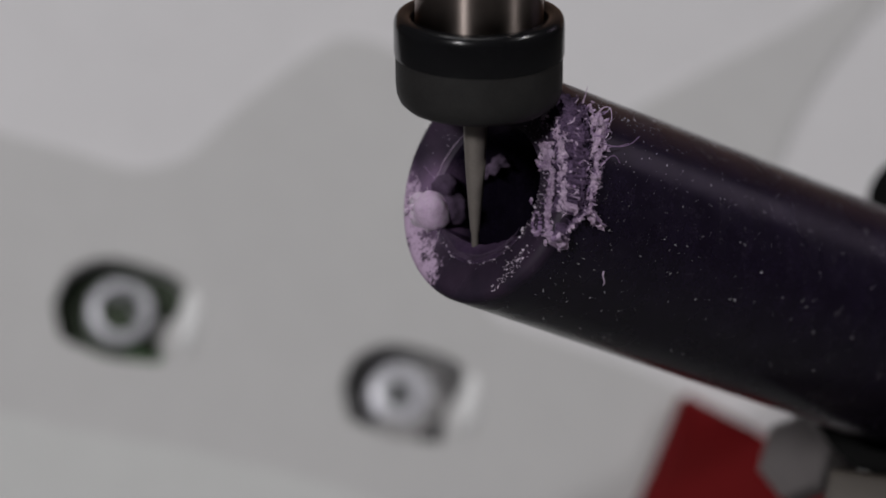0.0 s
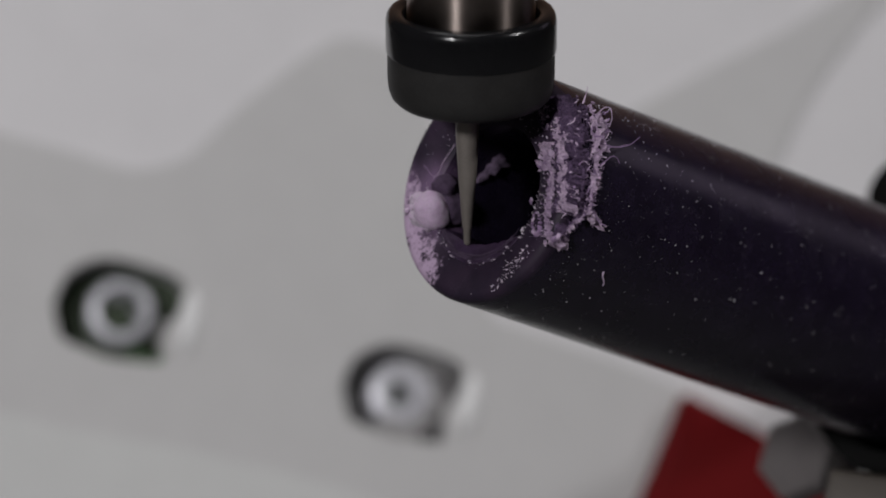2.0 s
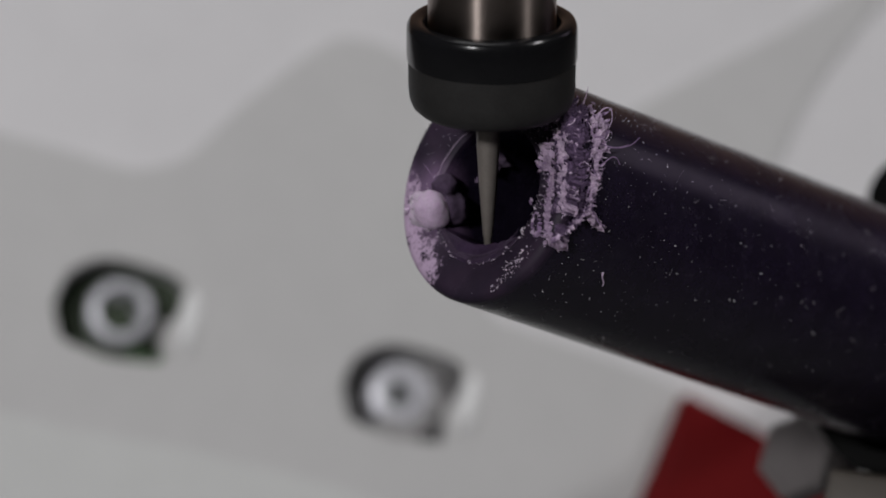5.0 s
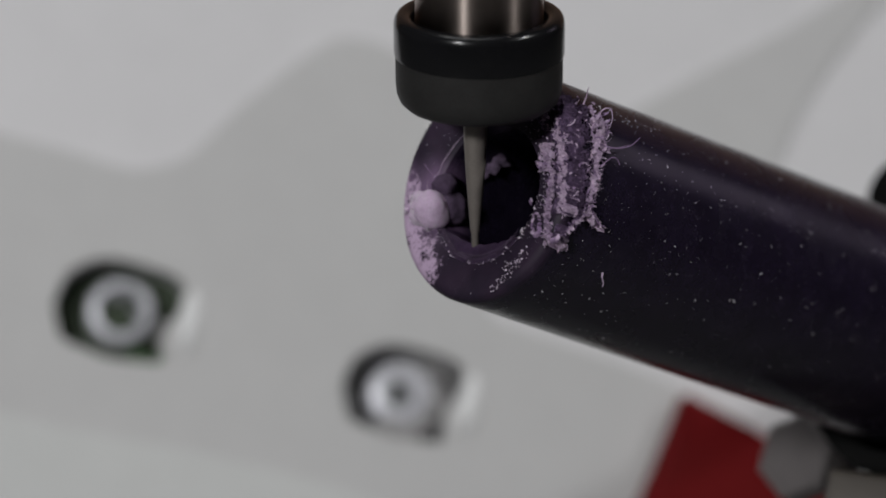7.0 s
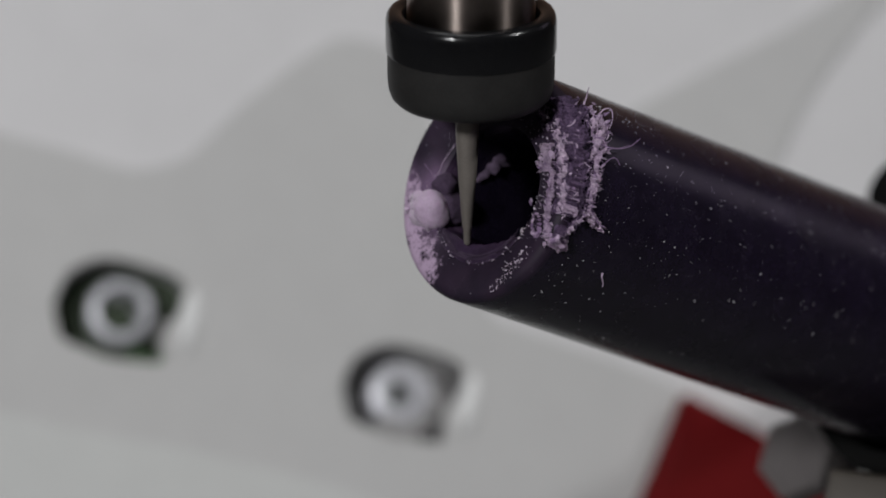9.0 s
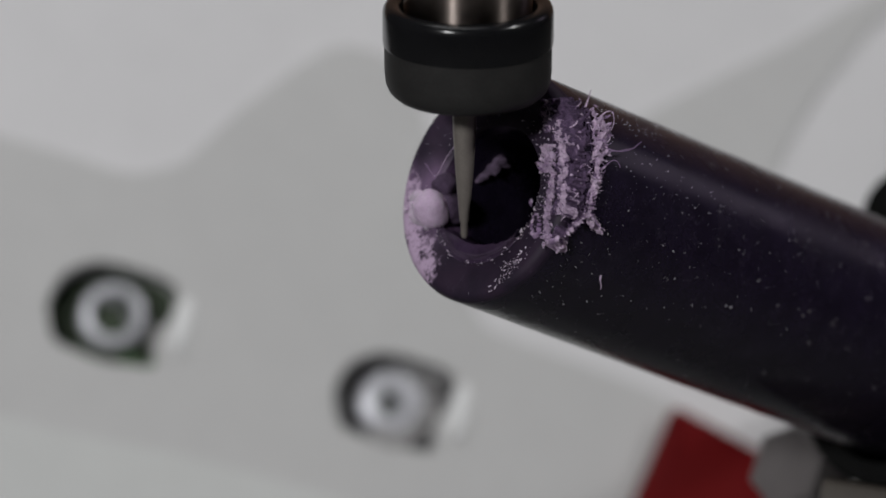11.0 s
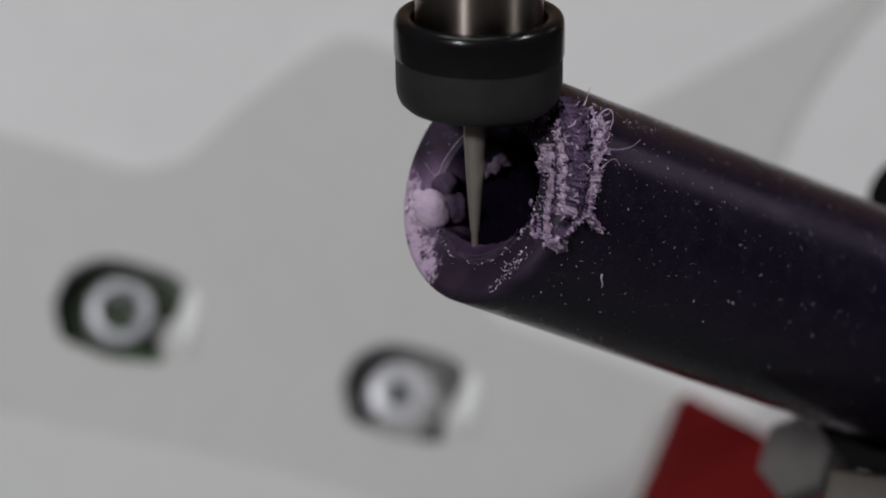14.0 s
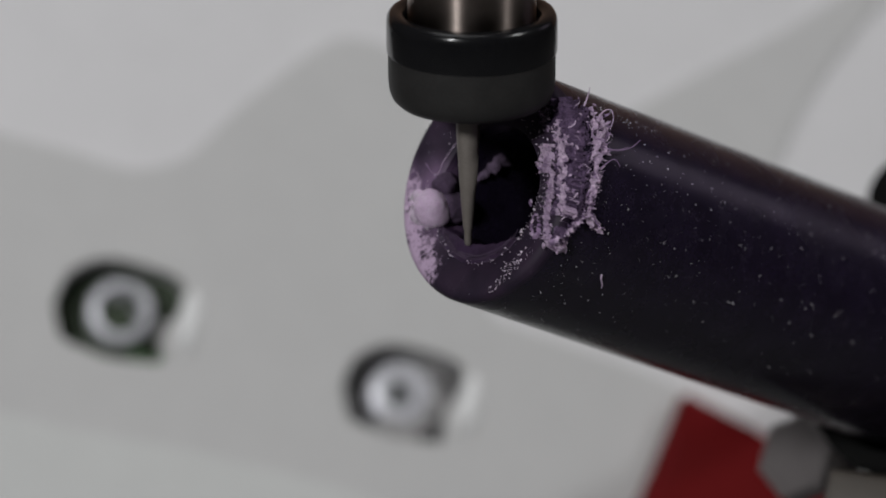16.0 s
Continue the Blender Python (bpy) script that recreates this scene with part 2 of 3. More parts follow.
def on_face(x, y, lift=0.0):
    """The place on the milled face that lies at x, y, in the tube's own space (metres)."""
    z = (D3.x * x + D3.y * y) / -D3.z
    p = TO_TUBE @ at(x, y, z)
    return p - Vector((0, 0, (lift + dish(1000 * math.hypot(p.x, p.y))) * 0.001))


def on_side(x, y, lift=0.0, far=False, r=R_OUT):
    """The place on the tube's side at x, y: the near wall, or the far one of the bore."""
    o, k = Vector((x, y, 0)), Vector((0, 0, 1))
    c3, off = (Vector(), Vector()) if far else (OFF3, OFF)
    o = o - c3
    op, kp = o - D3 * o.dot(D3), k - D3 * k.dot(D3)
    a, b, c = kp.dot(kp), 2 * op.dot(kp), op.dot(op) - r * r
    q = math.sqrt(max(b * b - 4 * a * c, 0.0))
    z = (-b - q) / (2 * a) if far else (-b + q) / (2 * a)
    p = TO_TUBE @ at(x, y, z)
    out = Vector((p.x - off.x, p.y - off.y, 0)).normalized()
    return p + out * lift * 0.001


def lump(bm, place, size, squash=(1, 1, 1), rough=0.3, level=2, freq=2.0):
    got = bmesh.ops.create_icosphere(bm, subdivisions=level, radius=1.0)["verts"]
    turn = Euler([random.uniform(0, 6.28) for _ in range(3)]).to_matrix()
    off = Vector([random.uniform(0, 50) for _ in range(3)])
    for v in got:
        k = 1 + rough * noise.fractal(v.co * freq + off, 1.0, 2.0, 3)
        c = Vector([a * b for a, b in zip(v.co * k, squash)])
        v.co = place + turn @ c * size * 0.001


def strand(bm, pts, wide, thick):
    """A flat curl of wax through the given points."""
    ends = [pts[0] * 2 - pts[1], *pts, pts[-1] * 2 - pts[-2]]
    fine = []
    for a, b, c, d in zip(ends, ends[1:], ends[2:], ends[3:]):
        for k in range(4):
            t = k / 4
            fine.append(0.5 * (b * 2 + (c - a) * t + (a * 2 - b * 5 + c * 4 - d) * t * t + (b * 3 - a - c * 3 + d) * t ** 3))
    pts = fine + [pts[-1]]
    rows = []
    side = Vector([random.uniform(-1, 1) for _ in range(3)]).normalized()
    for i, p in enumerate(pts):
        along = (pts[min(i + 1, len(pts) - 1)] - pts[max(i - 1, 0)]).normalized()
        side = (side - along * side.dot(along)).normalized()
        up = along.cross(side)
        k = (1.0 - 0.75 * i / (len(pts) - 1)) * random.uniform(0.75, 1.2)
        w, t = side * wide * 0.0005 * k, up * thick * 0.0005
        rows.append([bm.verts.new(p + s) for s in (w + t, t - w, -w - t, w - t)])
        side = (side + 0.15 * Vector([random.uniform(-1, 1) for _ in range(3)])).normalized()
    for a, b in zip(rows, rows[1:]):
        for k in range(4):
            bm.faces.new((a[k], a[(k + 1) % 4], b[(k + 1) % 4], b[k]))
    bm.faces.new(rows[0])
    bm.faces.new(rows[-1])


def along(points, t):
    """A place on an open line of (x, y) points, t from 0 to 1."""
    f = t * (len(points) - 1)
    i = min(int(f), len(points) - 2)
    return [p + (q - p) * (f - i) for p, q in zip(points[i], points[i + 1])]


def crust(lines, least, tall, seed):
    """A torn mat of wax over the rim: it covers what lies near the given lines, with holes and ragged edges."""
    bm = bmesh.new()
    nx, ny = 112, 250
    grid = {}
    for i in range(nx + 1):
        for j in range(ny + 1):
            x, y = 5.7 + 8.2 * i / nx, 11.6 - 18.4 * j / ny
            wob = 0.5 * noise.noise(Vector((x * 0.5, y * 0.7, 3.0))) + 0.22 * noise.noise(Vector((x * 2.2, y * 1.6, 8.0)))
            cover = 0.0
            for line, half, lo, hi, top in lines:
                if lo < y < hi:
                    f = (line[0][1] - y) / (line[0][1] - line[-1][1])
                    cover = max(cover, top * (1.0 - abs(x + wob - along(line, min(max(f, 0.0), 1.0))[0]) / half))
            torn = noise.fractal(Vector((x * 1.9, y * 1.2, seed)), 0.7, 2.1, 5) + 0.6 * noise.noise(Vector((x * 5.5, y * 3.4, seed + 4)))
            keep = cover + 0.6 * torn
            if cover > 0 and keep > least:
                ridge = 1.0 - abs(noise.fractal(Vector((x * 1.7, y * 0.5, seed + 10)), 0.9, 2.2, 3)) * 2.0
                high = 0.06 + tall * min(keep, 1.0) * (0.4 + 0.6 * ridge) + 0.3 * noise.fractal(Vector((x * 4.2, y * 1.8, seed)), 0.7, 2.1, 5)
                jx, jy = 0.05 * noise.noise(Vector((x * 9, y * 9, 0))), 0.06 * noise.noise(Vector((x * 9, y * 9, 7)))
                side, face = on_side(x + jx, y + jy, max(high, 0.02)), on_face(x + jx, y + jy, max(high, 0.02))
                grid[i, j] = bm.verts.new(side if side.z > 0.0003 else face)
    for i in range(nx):
        for j in range(ny):
            q = [grid.get(k) for k in ((i, j), (i + 1, j), (i + 1, j + 1), (i, j + 1))]
            if all(q):
                bm.faces.new(q)
    for v in [v for v in bm.verts if not v.link_faces]:
        bm.verts.remove(v)
    bmesh.ops.solidify(bm, geom=bm.faces[:], thickness=0.00012)
    return bm


def wax_tube():
    root = new("wax_tube")
    tagged(root, "dark purple carving wax tube with shavings round its milled mouth", "wax tube")
    root.matrix_world = TUBE_POSE
    prof = [(R_IN * 0.2, LONG - 20), (R_IN, LONG - 20)] + [(R_IN, h) for h in (60, 40, 20, 10, 5, 2, 0.8)] + [(R_IN + 0.12, 0.25), (R_IN + 0.5, 0.0)]
    prof += [(9.5, -0.1), (10.5, -0.3), (11.5, -0.5), (12.8, -0.68), (13.4, -0.54), (13.76, -0.2), (13.92, 0.15), (R_OUT, 0.6)] + [(R_OUT, h) for h in (4, 8, 14, 20, 30, 45, 60, 80, LONG)]
    spots = [(on_face(x, y), r * 0.001) for x, y, r in ((-9.3, -4.4, 5.0), (-8.4, -7.2, 4.8), (-7.0, -9.6, 4.0), (-9.6, -1.6, 4.2), (-8.2, -2.6, 3.4), (-8.8, 0.2, 2.6), (-7.4, -3.6, 3.0))]
    hazes = [(TO_TUBE @ at(x, y, z), r * 0.001) for x, y, z, r in ((-5.6, 0.6, -7.0, 4.0), (-4.6, -3.4, -6.0, 4.2), (-9.0, 0.8, -10.0, 3.4))]
    part("tube_body", lathe(prof, 192, OFF), wax_material(spots, hazes), root, "dark purple wax tube body")

    # the torn crust of shavings along the outer edge
    bm = bmesh.new()
    spine = [(8.9, 10.6), (9.7, 7.4), (9.9, 4.2), (9.9, 0.9), (9.7, -2.3)]
    edge = [(11.5, 9.9), (12.2, 6.8), (12.3, 3.7), (11.9, 0.7), (11.2, -2.4)]
    outer, column = [(13.0, 9.0), (12.9, 4.7)], [(7.9, 2.6), (7.75, 0.6), (7.65, -1.5), (7.6, -3.4), (7.5, -5.2)]
    band, tip = [(11.0, -2.3), (9.4, -3.9), (7.8, -5.4)], [(11.4, -2.1), (12.1, -3.1), (12.8, -4.1)]
    clump = [(7.2, 10.6), (7.4, 7.4)]
    mass = [(8.9, 7.7), (9.2, 5.2), (9.4, 2.7), (9.5, 0.2), (9.35, -2.4)]
    flake, tail = [(7.2, 5.6), (7.0, 2.4)], [(8.2, -4.7), (8.3, -6.4)]
    inner = [(7.4, 7.6), (7.1, 5.0), (7.6, 1.5), (7.6, -1.5), (7.5, -4.8)]
    for line, count, spread, size in ((spine, 45, 1.3, 0.2), (edge, 50, 0.35, 0.2), (inner, 36, 0.5, 0.17), (clump, 20, 0.6, 0.18)):
        for k in range(count):
            x, y = along(line, random.random())
            x, y = x + random.gauss(0, spread * 0.6), y + random.gauss(0, 0.35)
            base = on_side(x, y, random.uniform(0.2, 0.7)) if x > 9.4 else on_face(x, y, random.uniform(0.1, 0.5))
            lump(bm, base, size * random.uniform(0.35, 1.3), (1.0, random.uniform(0.3, 0.9), random.uniform(0.2, 0.6)), 0.9, 1 if k % 3 else 2, 2.5)
    part("shaving_chip", bm, SHAVING, root, "small torn lilac wax chips", smooth=False)["kind"] = "stuff"
    # the ragged crust itself: a low dark bed, and pale torn ridges on it
    pale = ((mass, 0.95, -2.6, 8.4, 1.0), (edge, 0.42, -2.6, 9.9, 1.0), (outer, 0.45, 4.6, 9.1, 1.0), (flake, 1.25, 2.3, 5.7, 0.85), (column, 0.5, -5.3, 2.6, 0.85),
            (tail, 0.95, -6.4, -4.7, 0.95), (band, 0.55, -5.4, -2.3, 0.8), (tip, 0.6, -4.2, -2.0, 1.1), (clump, 0.7, 7.2, 10.6, 0.5))
    bed = ((spine, 2.2, -2.6, 10.9, 1.0), (clump, 1.2, 7.0, 10.8, 0.8), (band, 1.2, -5.4, -2.3, 0.9))
    part("shaving_bed", crust(bed, 0.10, 0.5, 31.0), CRUST_DARK, root, "dull purple bed of matted shavings")
    part("shaving_crust", crust(pale, 0.16, 0.8, 1.0), CRUST, root, "torn crust of pale lilac wax shavings")
    bm = bmesh.new()
    for k in range(120):
        line = (spine, edge, edge, column)[k % 4]
        x, y = along(line, random.random())
        x, y = x + random.gauss(0, 0.8 if line is spine else 0.22), y + random.gauss(0, 0.3)
        p = on_side(x, y, 0.2) if x > 8.6 else on_face(x, y, 0.2)
        n = Vector((p.x, p.y, 0)).normalized()
        way = (n * 0.2 + Vector([random.uniform(-1, 1) for _ in range(3)])).normalized()
        pts = [p]
        step = random.uniform(0.10, 0.30) * (2.2 if k % 40 == 0 else 1.0)
        for _ in range(random.randint(3, 6)):
            way = (way + 0.55 * Vector([random.uniform(-1, 1) for _ in range(3)])).normalized()
            pts.append(pts[-1] + way * step * 0.001)
        strand(bm, pts, random.choice((0.1, 0.16, 0.28, 0.5)), random.uniform(0.05, 0.1))
    # a fringe of short spikes on both edges
    for k in range(80):
        line, way = ((edge, 1.0), (mass, -0.6), (column, -0.7), (outer, 1.0))[k % 4]
        x, y = along(line, random.random())
        x += way * (0.6 if line is mass else 0.25) + random.gauss(0, 0.12)
        step = random.uniform(0.06, 0.2) * way
        lift, lean = random.uniform(0.1, 0.5), random.uniform(-0.2, 0.25)
        pts = []
        for i in range(4):
            p = (x + i * step, y + i * lean + random.uniform(-0.05, 0.05), lift + i * random.uniform(0.0, 0.14))
            pts.append(on_side(*p) if p[0] > 9.4 else on_face(*p))
        strand(bm, pts, random.choice((0.1, 0.16, 0.28, 0.42)), random.uniform(0.05, 0.1))
    # the long loose curls
    for line, w in (([(12.2, 5.9, 0.3), (13.1, 5.2, 0.7), (14.4, 4.9, 1.0), (15.7, 5.1, 1.2), (16.7, 5.8, 1.4)], 0.26), ([(12.3, 4.4, 0.3), (13.3, 4.9, 0.6), (14.6, 5.0, 0.9), (15.6, 5.2, 1.1)], 0.14), ([(12.0, 2.6, 0.3), (12.8, 3.3, 0.7), (13.6, 3.9, 0.9), (14.3, 3.8, 0.8), (14.8, 3.2, 0.6)], 0.22),
                    ([(12.3, 8.6, 0.3), (13.0, 9.3, 0.7), (13.7, 9.2, 0.9), (13.9, 8.2, 0.8), (13.6, 7.2, 0.6)], 0.3), ([(10.9, 10.1, 0.2), (11.1, 10.9, 0.6), (11.3, 11.6, 0.9)], 0.3),
                    ([(11.4, -1.6, 0.2), (11.9, -2.4, 0.5), (12.5, -3.3, 0.6), (13.2, -3.6, 0.5)], 0.75), ([(10.6, -1.9, 0.2), (9.9, -3.0, 0.3), (8.9, -4.1, 0.3), (7.6, -4.9, 0.3)], 0.35),
                    ([(13.4, -9.0, 0.1), (13.3, -9.5, 0.15), (13.5, -10.2, 0.12), (13.4, -10.6, 0.1)], 0.35), ([(13.2, 5.3, 0.7), (12.8, 5.9, 0.8), (12.5, 6.6, 0.7)], 0.16)):
        strand(bm, [on_side(*p) for p in line], w * 0.75, 0.07)
    for line in ([(-1.2, 7.6), (-2.4, 6.9), (-3.6, 5.7), (-4.7, 4.1), (-5.4, 2.7), (-5.8, 1.6)], [(-6.9, 3.2), (-6.4, 2.4), (-5.9, 1.6), (-5.9, 0.8)]):
        strand(bm, [on_face(x, y, 0.05) for x, y in line], 0.06, 0.05)
    part("shaving_curl", bm, SHAVING, root, "thin pale lilac wax curls", smooth=False)
    # flat flakes stuck to the face
    bm = bmesh.new()
    for x, y, s in ((6.6, 3.9, 0.5), (7.2, 3.2, 0.6), (6.2, 2.9, 0.4), (7.8, 4.4, 0.5), (5.2, -1.1, 0.35), (5.3, -0.8, 0.25), (8.3, -5.6, 0.6), (7.6, -5.2, 0.4), (8.7, -5.2, 0.5)):
        lump(bm, on_face(x, y, 0.25), s, (1, 0.7, 0.35), 0.8, 2, 2.0)
    for k in range(16):
        a = 2 * math.pi * k / 16
        lump(bm, on_face(5.95 + 0.5 * math.cos(a) - 0.15 * math.sin(a), -3.6 + 1.3 * math.sin(a), 0.15), 0.36 - 0.14 * math.sin(a), (1, 0.7, 0.4), 0.7, 2)
    part("wax_flake", bm, SHAVING, root, "flat lilac wax flakes", smooth=False)

    # crumbs along the lip of the bore and on the face
    bm = bmesh.new()
    for k in range(150):
        a = random.uniform(math.pi * 0.9, math.pi * 2.02)
        r = R_IN + random.gauss(0.25, 0.16)
        c = TUBE_POSE.inverted().to_3x3() @ bench_dir(math.cos(a), math.sin(a), (D3.x * math.cos(a) + D3.y * math.sin(a)) / -D3.z)
        lump(bm, c.normalized() * r * 0.001 + Vector((0, 0, random.uniform(-0.0001, 0.0003))), 0.03 + 0.17 * random.random() ** 2.5, (random.uniform(0.6, 2.4), 0.7, 0.5), 0.9, 1)
    for k in range(330):
        f = random.gauss(0.6, 0.25)
        x, y = 5.4 - 3.6 * f + random.gauss(0, 0.35), -6.0 - 4.4 * f + random.gauss(0, 0.35)
        lump(bm, on_face(x, y, 0.08), 0.03 + 0.15 * random.random() ** 3.5, (random.uniform(0.6, 2.2), 0.7, 0.5), 0.9, 1)
    for k in range(130):
        a, r = random.uniform(0, 2 * math.pi), random.uniform(R_IN + 0.6, 12.4)
        lump(bm, Vector((r * math.cos(a), r * math.sin(a), -0.02 - dish(r))) * 0.001, random.uniform(0.03, 0.09), (1, 0.8, 0.6), 0.6, 1)
    for k in range(170):
        a, r = random.gauss(0.35, 0.55), R_IN + 0.3 + 2.6 * random.random()
        c = (TO_TUBE.to_3x3() @ bench_dir(math.cos(a), math.sin(a), (D3.x * math.cos(a) + D3.y * math.sin(a)) / -D3.z)).normalized()
        lump(bm, (c * r + Vector((0, 0, -0.04 - dish(r)))) * 0.001, 0.03 + 0.1 * random.random() ** 3, (random.uniform(0.6, 2.0), 0.8, 0.6), 0.7, 1)
    part("wax_crumbs", bm, CRUMB, root, "pale wax crumbs", smooth=False)["kind"] = "stuff"

    # dust specks along the side
    bm = bmesh.new()
    for k in range(980):
        h = 2.5 + 68 * random.random() ** 1.3
        a = random.gauss(0, 0.75) if k % 3 else random.uniform(-1.7, 1.7)
        toward = TO_TUBE.to_3x3() @ bench_dir(0.0, 0.35, 1.0)
        f = math.atan2(toward.y, toward.x) + a
        size = 0.022 + 0.07 * random.random() ** 4
        lump(bm, Vector((R_OUT * math.cos(f), R_OUT * math.sin(f), h)) * 0.001 + OFF, size, (random.uniform(0.8, 2.4), 0.7, 0.7), 0.7, 1)
    for x, y in ((28.7, -12.3), (29.3, -12.5), (25.7, -14.7), (22.2, -9.2), (21.9, -6.0), (32.5, -9.2), (14.0, -4.3), (21.0, 3.2), (33.8, -6.0), (24.5, -12.3)):
        lump(bm, on_side(x, y, 0.03), random.uniform(0.07, 0.13), (1, 0.5, 1.6), 0.6, 1)
    for k in range(60):
        f = random.random() ** 1.5
        x, y = 12.3 + 8.0 * f, 10.5 - 3.0 * f - abs(random.gauss(0, 0.55))
        lump(bm, on_side(x, y, 0.03), 0.03 + 0.06 * random.random() ** 3, (1, 0.7, 0.8), 0.5, 1)
    part("wax_dust", bm, DUST, root, "fine grey wax dust", smooth=False)["kind"] = "stuff"

    # soft swarf caught in the mouth and deeper in the bore
    bm = bmesh.new()
    lump(bm, TO_TUBE @ at(-6.4, -2.0, -5.2), 2.3, (1, 0.95, 0.95), 0.13, 5, 0.8)
    TUBE_RIDERS.append(tagged(part("swarf_ball", bm, FLUFF), "soft pale lilac ball of wax swarf in the tube's mouth", "wax swarf"))
    bm = bmesh.new()
    for k in range(34):
        a = random.uniform(1.9, 4.9)
        far = random.uniform(0.9, 2.3)
        x, y = -6.5 + far * math.cos(a), -2.2 + far * math.sin(a)
        lump(bm, on_face(x, y, random.uniform(-0.2, 0.35)), random.uniform(0.35, 0.95) * (1.25 - 0.35 * far), (1, 0.8, 0.7), 0.5, 3, 1.3)
    lump(bm, on_face(-7.5, -2.5, -0.7), 1.9, (1, 0.95, 0.95), 0.12, 4, 1.2)
    lump(bm, on_face(-7.9, -1.0, -0.9), 1.5, (1, 0.95, 0.95), 0.12, 4, 1.2)
    part("swarf_crumbs", bm, FLUFF, root, "soft pale lilac wax crumbs along the mouth")["kind"] = "stuff"
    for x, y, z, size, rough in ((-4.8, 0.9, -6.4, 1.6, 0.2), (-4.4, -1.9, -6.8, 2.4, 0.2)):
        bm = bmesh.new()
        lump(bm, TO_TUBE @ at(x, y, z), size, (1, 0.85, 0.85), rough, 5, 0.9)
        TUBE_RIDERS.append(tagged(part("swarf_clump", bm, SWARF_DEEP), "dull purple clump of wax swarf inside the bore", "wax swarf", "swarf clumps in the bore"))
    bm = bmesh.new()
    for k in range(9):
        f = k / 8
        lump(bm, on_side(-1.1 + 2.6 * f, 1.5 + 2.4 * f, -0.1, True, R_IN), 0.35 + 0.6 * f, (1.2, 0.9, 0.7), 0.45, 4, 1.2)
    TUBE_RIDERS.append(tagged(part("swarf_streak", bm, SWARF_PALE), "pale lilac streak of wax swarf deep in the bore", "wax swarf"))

    # the rolled lip of wax just inside the mouth
    curls = bmesh.new()
    bm = bmesh.new()
    rows = []
    for i in range(61):
        a = math.pi * (1.18 + 0.56 * i / 60)
        c = (TO_TUBE.to_3x3() @ bench_dir(math.cos(a), math.sin(a), (D3.x * math.cos(a) + D3.y * math.sin(a)) / -D3.z)).normalized()
        fade = math.sin(math.pi * i / 60) ** 0.7
        row = []
        for r, h in ((0.25, 0.05), (-0.25, 0.2), (-0.15, 0.35), (-0.8, 0.5), (-0.7, 0.65), (-1.6, 0.8), (-2.3, 1.1), (-2.5, 5.0), (0.25, 8.0)):
            w = 1 + 0.10 * noise.noise(Vector((i * 0.25, h, 0)))
            row.append(bm.verts.new((c * (R_IN + (0.25 + (r - 0.25) * fade * w)) + Vector((0, 0, h))) * 0.001))
        rows.append(row)
    for p, q in zip(rows, rows[1:]):
        for j in range(9):
            bm.faces.new((p[j], p[(j + 1) % 9], q[(j + 1) % 9], q[j]))
    bm.faces.new(rows[0])
    bm.faces.new(rows[-1])
    for k in range(36):
        lo, hi = sorted((random.uniform(1.15, 1.75), random.uniform(1.15, 1.75)))
        r, h = random.uniform(7.2, 8.6), random.uniform(-0.05, 0.5)
        if 0.06 < hi - lo < 0.3:
            pts = []
            for i in range(9):
                a = math.pi * (lo + (hi - lo) * i / 8)
                c = (TO_TUBE.to_3x3() @ bench_dir(math.cos(a), math.sin(a), (D3.x * math.cos(a) + D3.y * math.sin(a)) / -D3.z)).normalized()
                pts.append((c * (r + random.uniform(-0.06, 0.06)) + Vector((0, 0, h))) * 0.001)
            strand(curls, pts, random.uniform(0.04, 0.09), 0.05)
    part("lip_thread", curls, SWARF_PALE, root, "pale threads of wax along the bore's lip")
    part("rolled_lip", bm, LIP, root, "glossy rolled lip of cut wax")
    return root


# ---- the tilting fixture ----
PLATE_O = at(-31.5, -20.7, -135.0)
PLATE_X = bench_dir(0.9643, -0.2604, -0.0482)
PLATE_N = bench_dir(0.0883, 0.1445, 0.9856)


def screw(x, y, wide, dusty):
    head = part("socket_screw", lathe([(wide * 0.8, 0.2), (wide * 0.85, 1.2), (wide * 0.9, 1.9), (3.9, 1.9), (4.3, 1.6), (4.45, 1.0), (4.45, -3.2)], 64), ZINC)
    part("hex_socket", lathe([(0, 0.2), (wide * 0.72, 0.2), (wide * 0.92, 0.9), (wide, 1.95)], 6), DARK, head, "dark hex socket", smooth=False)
    bm = bmesh.new()
    for dx, dy, size in dusty:
        lump(bm, Vector((dx, dy, 1.2)) * 0.001, size, (1.3, 0.8, 0.6), 0.5, 3, 1.2)
    part("socket_dust", bm, ZINC_DUST, head, "pale grey dust packed into the socket")
    rider(head, PLATE @ Matrix.Translation((x * 0.001, y * 0.001, -0.0045)), "bright zinc socket head screw sunk in a plate pocket", "screw", "screws in the fixture plate")


def rounded(points, r=1.0, n=5):
    """Rounds the corners of a closed outline."""
    out = []
    for i, p in enumerate(points):
        a, b, c = Vector(points[i - 1]), Vector(p), Vector(points[(i + 1) % len(points)])
        ra = min(r, (a - b).length * 0.45, (c - b).length * 0.45)
        s, e = b + (a - b).normalized() * ra, b + (c - b).normalized() * ra
        for k in range(n + 1):
            t = k / n
            q = s * (1 - t) ** 2 + b * 2 * t * (1 - t) + e * t * t
            out.append((q.x, q.y))
    return out


